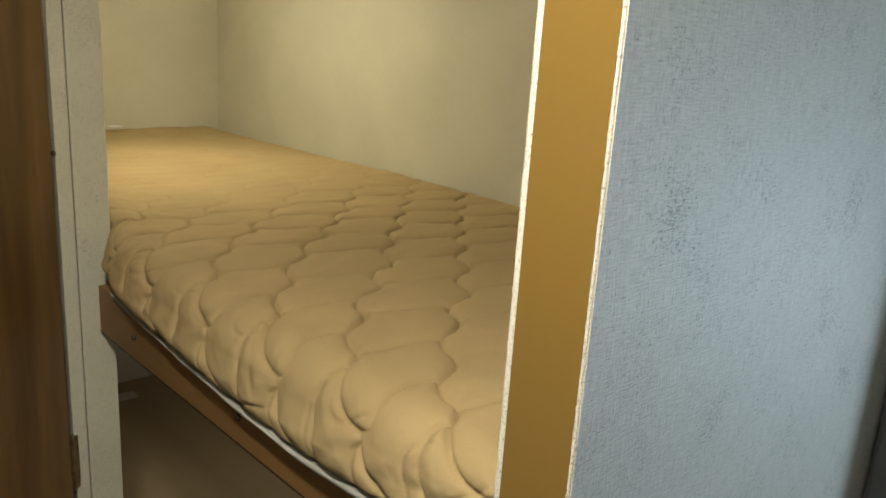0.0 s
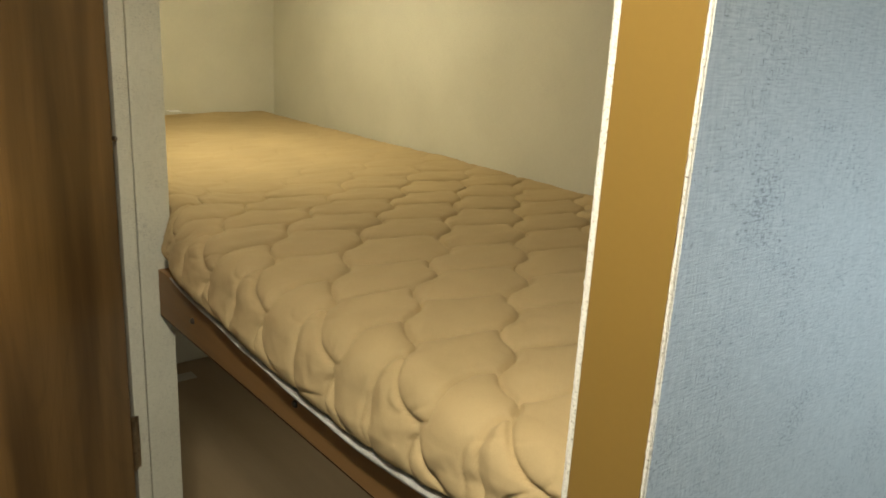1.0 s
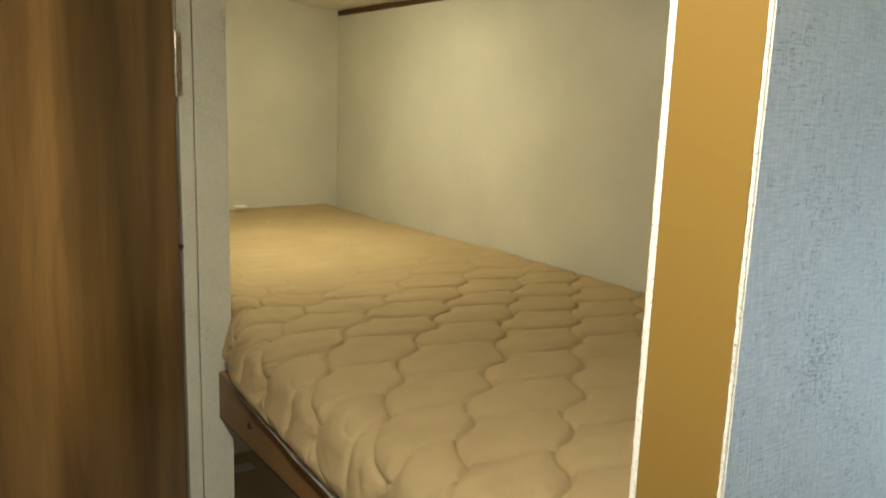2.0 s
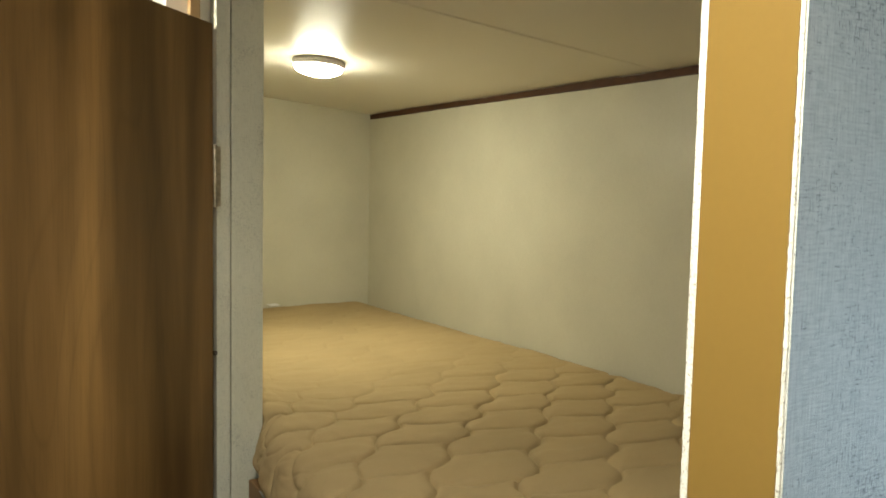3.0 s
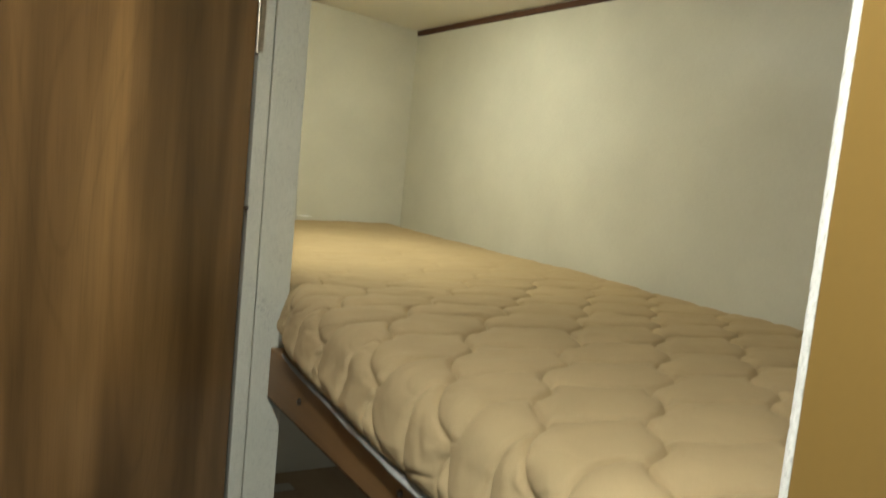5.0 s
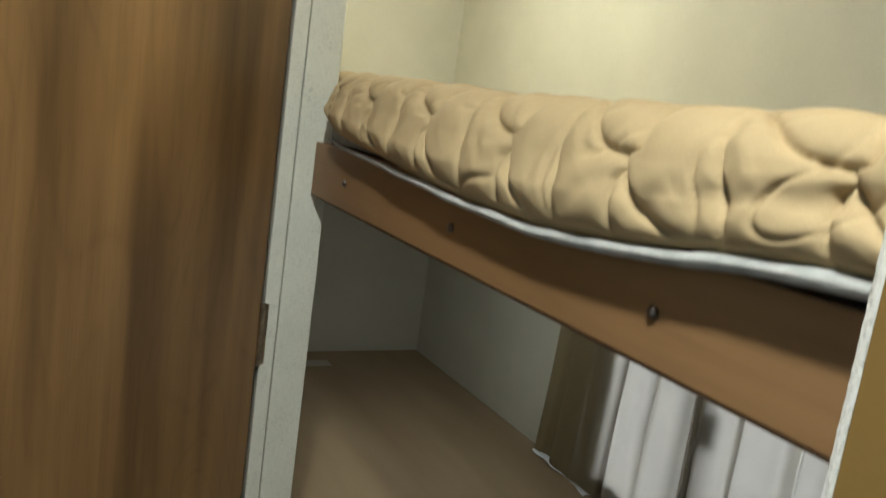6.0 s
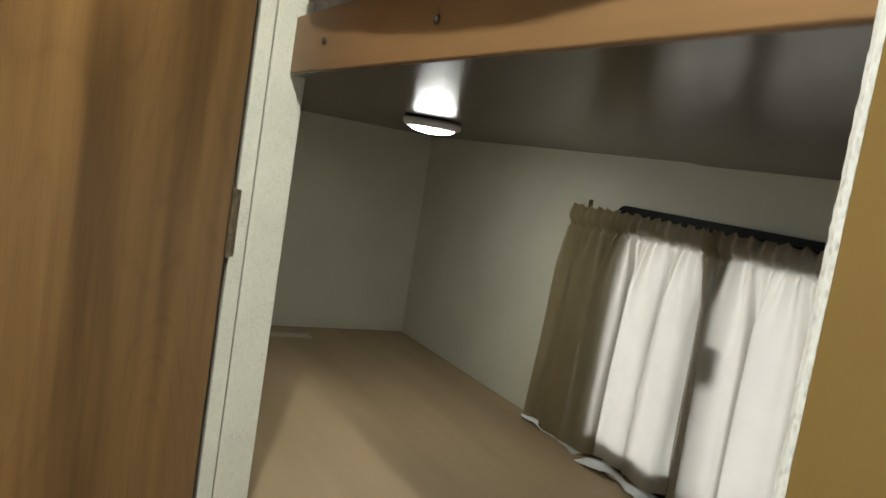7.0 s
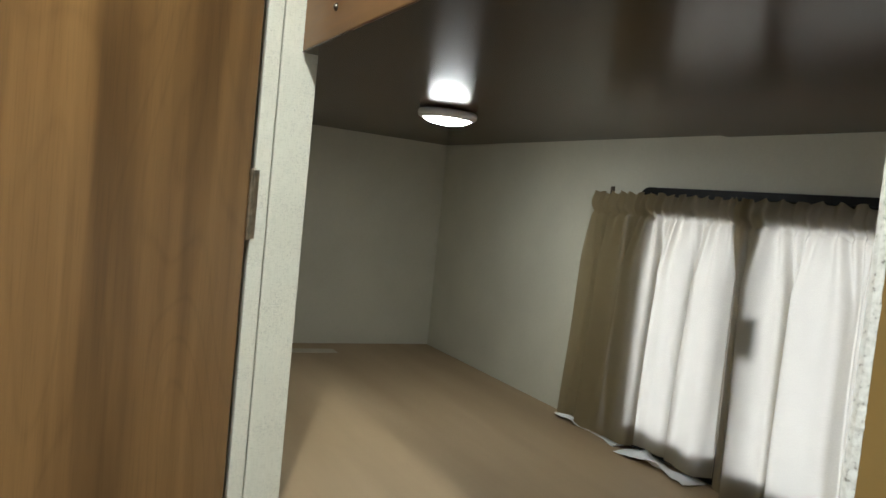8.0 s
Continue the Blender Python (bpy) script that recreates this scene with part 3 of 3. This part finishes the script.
# ---- lower bunk ----
lower = tagged(new("lower_bunk"), "bare tan board of the lower bunk on a brown base", "bunk bed")
part("board", block((POST_R + 0.0012, CAP_FAR + 0.001, 0.615), (WID - 0.0015, LEN - 0.0015, 0.645), 0.001, 1), M_DECK, lower)
part("front_panel", block((0.002, CAP_FAR + 0.001, 0.0), (0.020, POST_Y - 0.0015, 0.614)), M_RAIL, lower)

# ---- lamps ----


def puck_lamp(name, where, r, lens_mat, label, tilt=0.0, wide=0.79, drop=0.0115):
    """A flat round ceiling light: moulded rim and domed lens."""
    thing = tagged(new(name), label, "ceiling light")
    thing.matrix_world = Matrix.Translation(where) @ pose(0, 0, 0, 0, tilt, 0)
    part("rim", turned([(r * 0.70, -0.0002), (r * 0.97, -0.0002), (r, -0.003), (r, -0.0085), (r * 0.97, -0.0125), (r * 0.86, -0.0155), (r * 0.80, -0.0155), (r * 0.79, -0.012)], 56), M_WHITE, thing, "white plastic rim", True)
    dome = [(r * wide * math.cos(a), -0.0135 - drop * math.sin(a)) for a in np.linspace(0, 1.5, 11)]
    part("lens", turned(dome, 56), lens_mat, thing, "glowing domed lens", True)
    return thing


puck_lamp("bunk_light", (0.300, 1.225, ceiling_z(0.300)), 0.056, M_UPGLOW, "round white dome light lit on the bunk ceiling", 4.2, 0.93, 0.020)
puck_lamp("bunk_light", (0.372, 1.100, 1.2593 - 0.0145 * 0.372 / WID), 0.056, M_LOGLOW, "round white dome light lit under the upper bunk", 1.2)
puck_lamp("bath_light", (-0.300, 0.795, 2.072), 0.05, M_BATHGLOW, "round white dome light on the bathroom ceiling")
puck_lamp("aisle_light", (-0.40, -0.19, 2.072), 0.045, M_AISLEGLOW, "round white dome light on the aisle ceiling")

# ---- window ----
y0, y1, z0, z1 = WIN
window = tagged(new("window_1"), "small black-framed sliding window in the outer wall", "window", kind="structure")


def ring(ya, yb, za, zb, xa, xb, w, r=0.03):
    """A rounded rectangular frame of square section."""
    bm = bmesh.new()
    loops = []
    for inset, rr in ((0, r), (w, max(0.004, r - w))):
        pts = []
        for cy, cz, a0 in ((yb - rr, zb - rr, 0), (ya + rr, zb - rr, 90), (ya + rr, za + rr, 180), (yb - rr, za + rr, 270)):
            for k in range(7):
                a = radians(a0 + 15 * k)
                sy, sz = cy + rr * math.cos(a), cz + rr * math.sin(a)
                pts.append((sy - (inset if sy > (ya + yb) / 2 else -inset), sz - (inset if sz > (za + zb) / 2 else -inset)))
        loops.append(pts)
    v = [[bm.verts.new((x, *p)) for p in loop] for x in (xa, xb) for loop in loops]
    k = len(loops[0])
    for i in range(k):
        j = (i + 1) % k
        for a, b in ((0, 1), (1, 3), (3, 2), (2, 0)):
            bm.faces.new((v[a][i], v[a][j], v[b][j], v[b][i]))
    bmesh.ops.recalc_face_normals(bm, faces=bm.faces[:])
    return bm


part("window_frame", ring(y0 - 0.02, y1 - 0.005, z0 - 0.025, z1 + 0.036, WID - 0.012, WID + 0.045, 0.034), M_BLACK, window, "black metal frame with rounded corners")
part("mullion", block((WID - 0.012, 0.656, z0 + 0.010), (WID + 0.04, 0.700, 1.097), 0.002), M_BLACK, window)
part("top_rail", block((WID - 0.010, y0 + 0.016, 1.098), (WID + 0.04, y1 - 0.041, 1.1165), 0.002), M_BLACK, window)
part("bottom_rail", block((WID - 0.010, y0 + 0.016, 0.6845), (WID + 0.04, y1 - 0.041, 0.700), 0.002), M_BLACK, window)
part("stile", block((WID - 0.010, 0.910, 0.7005), (WID + 0.04, 0.9435, 1.0975), 0.002), M_BLACK, window)
part("sash_rail", block((WID - 0.0185, y0 + 0.016, 1.1175), (WID - 0.0125, 0.665, 1.1375), 0.0015), M_BLACK, window, "black sliding sash rail")
part("latch", block((WID - 0.018, 0.636, 0.885), (WID - 0.002, 0.6555, 0.950), 0.003), M_BLACK, window, "small black sliding latch")
for a, b in ((y0 + 0.02, 0.655), (0.701, 0.909)):
    pane = part("pane", block((WID + 0.020, a, 0.701), (WID + 0.024, b, 1.097)), M_GLASS, window)
    pane.visible_shadow = False

# ---- curtains ----


def build_curtain(ya_top, yb_top, ya_bot, yb_bot, seed, hem, lift):
    """One gathered curtain panel from yb (far) to ya (near): ruffled header and falling folds."""
    ny, nz = 230, 90
    s = np.linspace(0, 1, ny)[:, None]
    w = np.linspace(0, 1, nz)[None, :]
    top = 1.137 + 0.003 * np.sin(s * 90 + seed) + 0.002 * value_noise(s * 40 + seed, s * 0)
    bot = hem + 0.003 * np.sin(s * 19 + seed) + lift * np.clip((s - 0.42) / 0.12, 0, 1)
    z = top * (1 - w) + bot * w
    y = (yb_top + (ya_top - yb_top) * s) * (1 - w) + (yb_bot + (ya_bot - yb_bot) * s) * w
    fall = np.clip((w - 0.085) / 0.2, 0, 1)
    ph = seed * 1.7
    warp = s + 0.020 * np.sin(2 * np.pi * s * 2.3 + ph) * w + 0.012 * value_noise(s * 6 + seed, w * 1.5)
    deep = 0.0092 * np.sin(2 * np.pi * warp * 4.6 + ph) + 0.0056 * np.sin(2 * np.pi * warp * 9.7 + 2 * ph) + 0.002 * value_noise(s * 14 + seed, w * 2.5)
    deep = np.sign(deep) * np.abs(deep / 0.017) ** 0.8 * 0.017
    ruffle = 0.0042 * np.sin(2 * np.pi * s * 19 + ph + 3 * value_noise(s * 9 + seed, s * 0)) * (1 - 0.92 * np.clip((w - 0.085) / 0.34, 0, 1))
    pocket = 0.006 * np.exp(-((w - 0.045) / 0.03) ** 2)
    pinch = -0.006 * np.exp(-((w - 0.088) / 0.012) ** 2)
    x = 0.731 - deep * (0.12 + 0.88 * fall) - ruffle - pocket - pinch
    x = np.minimum(x, 0.7455)
    y = y + (0.0130 + 0.009 * value_noise(s * 5 + seed * 3, w * 0 + seed)) * np.sin(2 * np.pi * warp * 4.6 + ph + 1.4) * fall
    z = z + 0 * y
    pts = np.stack([x + 0 * z, y + 0 * z, z], -1)
    thing = tagged(new("curtain"), "taupe gathered cloth curtain drawn over the window, backlit", "curtain", "curtains at the bunk window")
    cut = 9
    for nm, a, b in (("header", 0, cut + 1), ("panel", cut, nz)):
        me = grid_mesh(nm, np.ascontiguousarray(pts[:, a:b]), ny, b - a, M_CURTAIN)
        ob = new(nm, me)
        ob.parent = thing
    return thing


build_curtain(0.690, 1.096, 0.690, 1.152, 1, 0.6490, 0.014)
build_curtain(0.235, 0.720, 0.225, 0.712, 2, 0.6490, 0.0)
rod = tagged(new("curtain_rod"), "thin white metal curtain rod on wall brackets", "curtain rod")
part("bar", cylinder((0.7385, 1.088, 1.118), (0.7385, 0.22, 1.118), 0.0028, 12), M_WHITE, rod)
for y in (1.075, 0.23):
    part("bracket", join(block((0.7385, y - 0.003, 1.1215), (WID - 0.0005, y + 0.003, 1.1235)), block((WID - 0.003, y - 0.006, 1.112), (WID - 0.0005, y + 0.006, 1.150), 0.001)), M_STEEL, rod)

# ---- loose bits, light strips at the hem ----


def crumple(name, label, y0, y1, x0, x1, z, seed, mat, lift=0.012):
    """A strip of thin white stuff, curled, lying on the board."""
    a, b = np.meshgrid(np.linspace(0, 1, 40), np.linspace(0, 1, 14), indexing="ij")
    y = y0 + (y1 - y0) * a + 0.004 * value_noise(a * 7 + seed, b * 3)
    x = x0 + (x1 - x0) * b + 0.010 * value_noise(a * 5 + seed, b + 3)
    zz = z + 0.0012 + lift * np.clip(0.4 + 0.9 * value_noise(a * 6 + seed, b * 2.2 + seed), 0, 1) * np.clip(np.sin(np.pi * np.clip(a, 0.02, 0.98)) * 2, 0, 1)
    ob = new(name, grid_mesh(name, np.stack([x, y, zz], -1), 40, 14, mat))
    mod = ob.modifiers.new("thickness", "SOLIDIFY")
    mod.thickness = 0.0008
    return tagged(ob, label, "packaging")


# white strips put in for daylight leaking onto the board under the hem
crumple("hem_leak_strip", "crumpled white strip standing for daylight leaking under the curtain hem", 0.905, 0.72, 0.700, 0.748, 0.6450, 3, M_PAPER)
crumple("hem_leak_strip", "thin white strip standing for daylight along the curtain hem", 1.15, 0.93, 0.718, 0.745, 0.6450, 6, M_PAPER, 0.008)
tag = tagged(new("paper_tag", mesh_of(block((0.30, 1.752, 0.6452), (0.432, 1.80, 0.6462), 0.0003, 1), "paper_tag", M_SLIP)), "small pale paper slip lying on the bare board", "paper")
tag2 = tagged(new("paper_tag", mesh_of(block((0.405, 1.80, 1.4335), (0.436, 1.835, 1.4345), 0.0003, 1), "paper_tag", M_PAPER)), "white paper slip lying on the mattress", "paper")
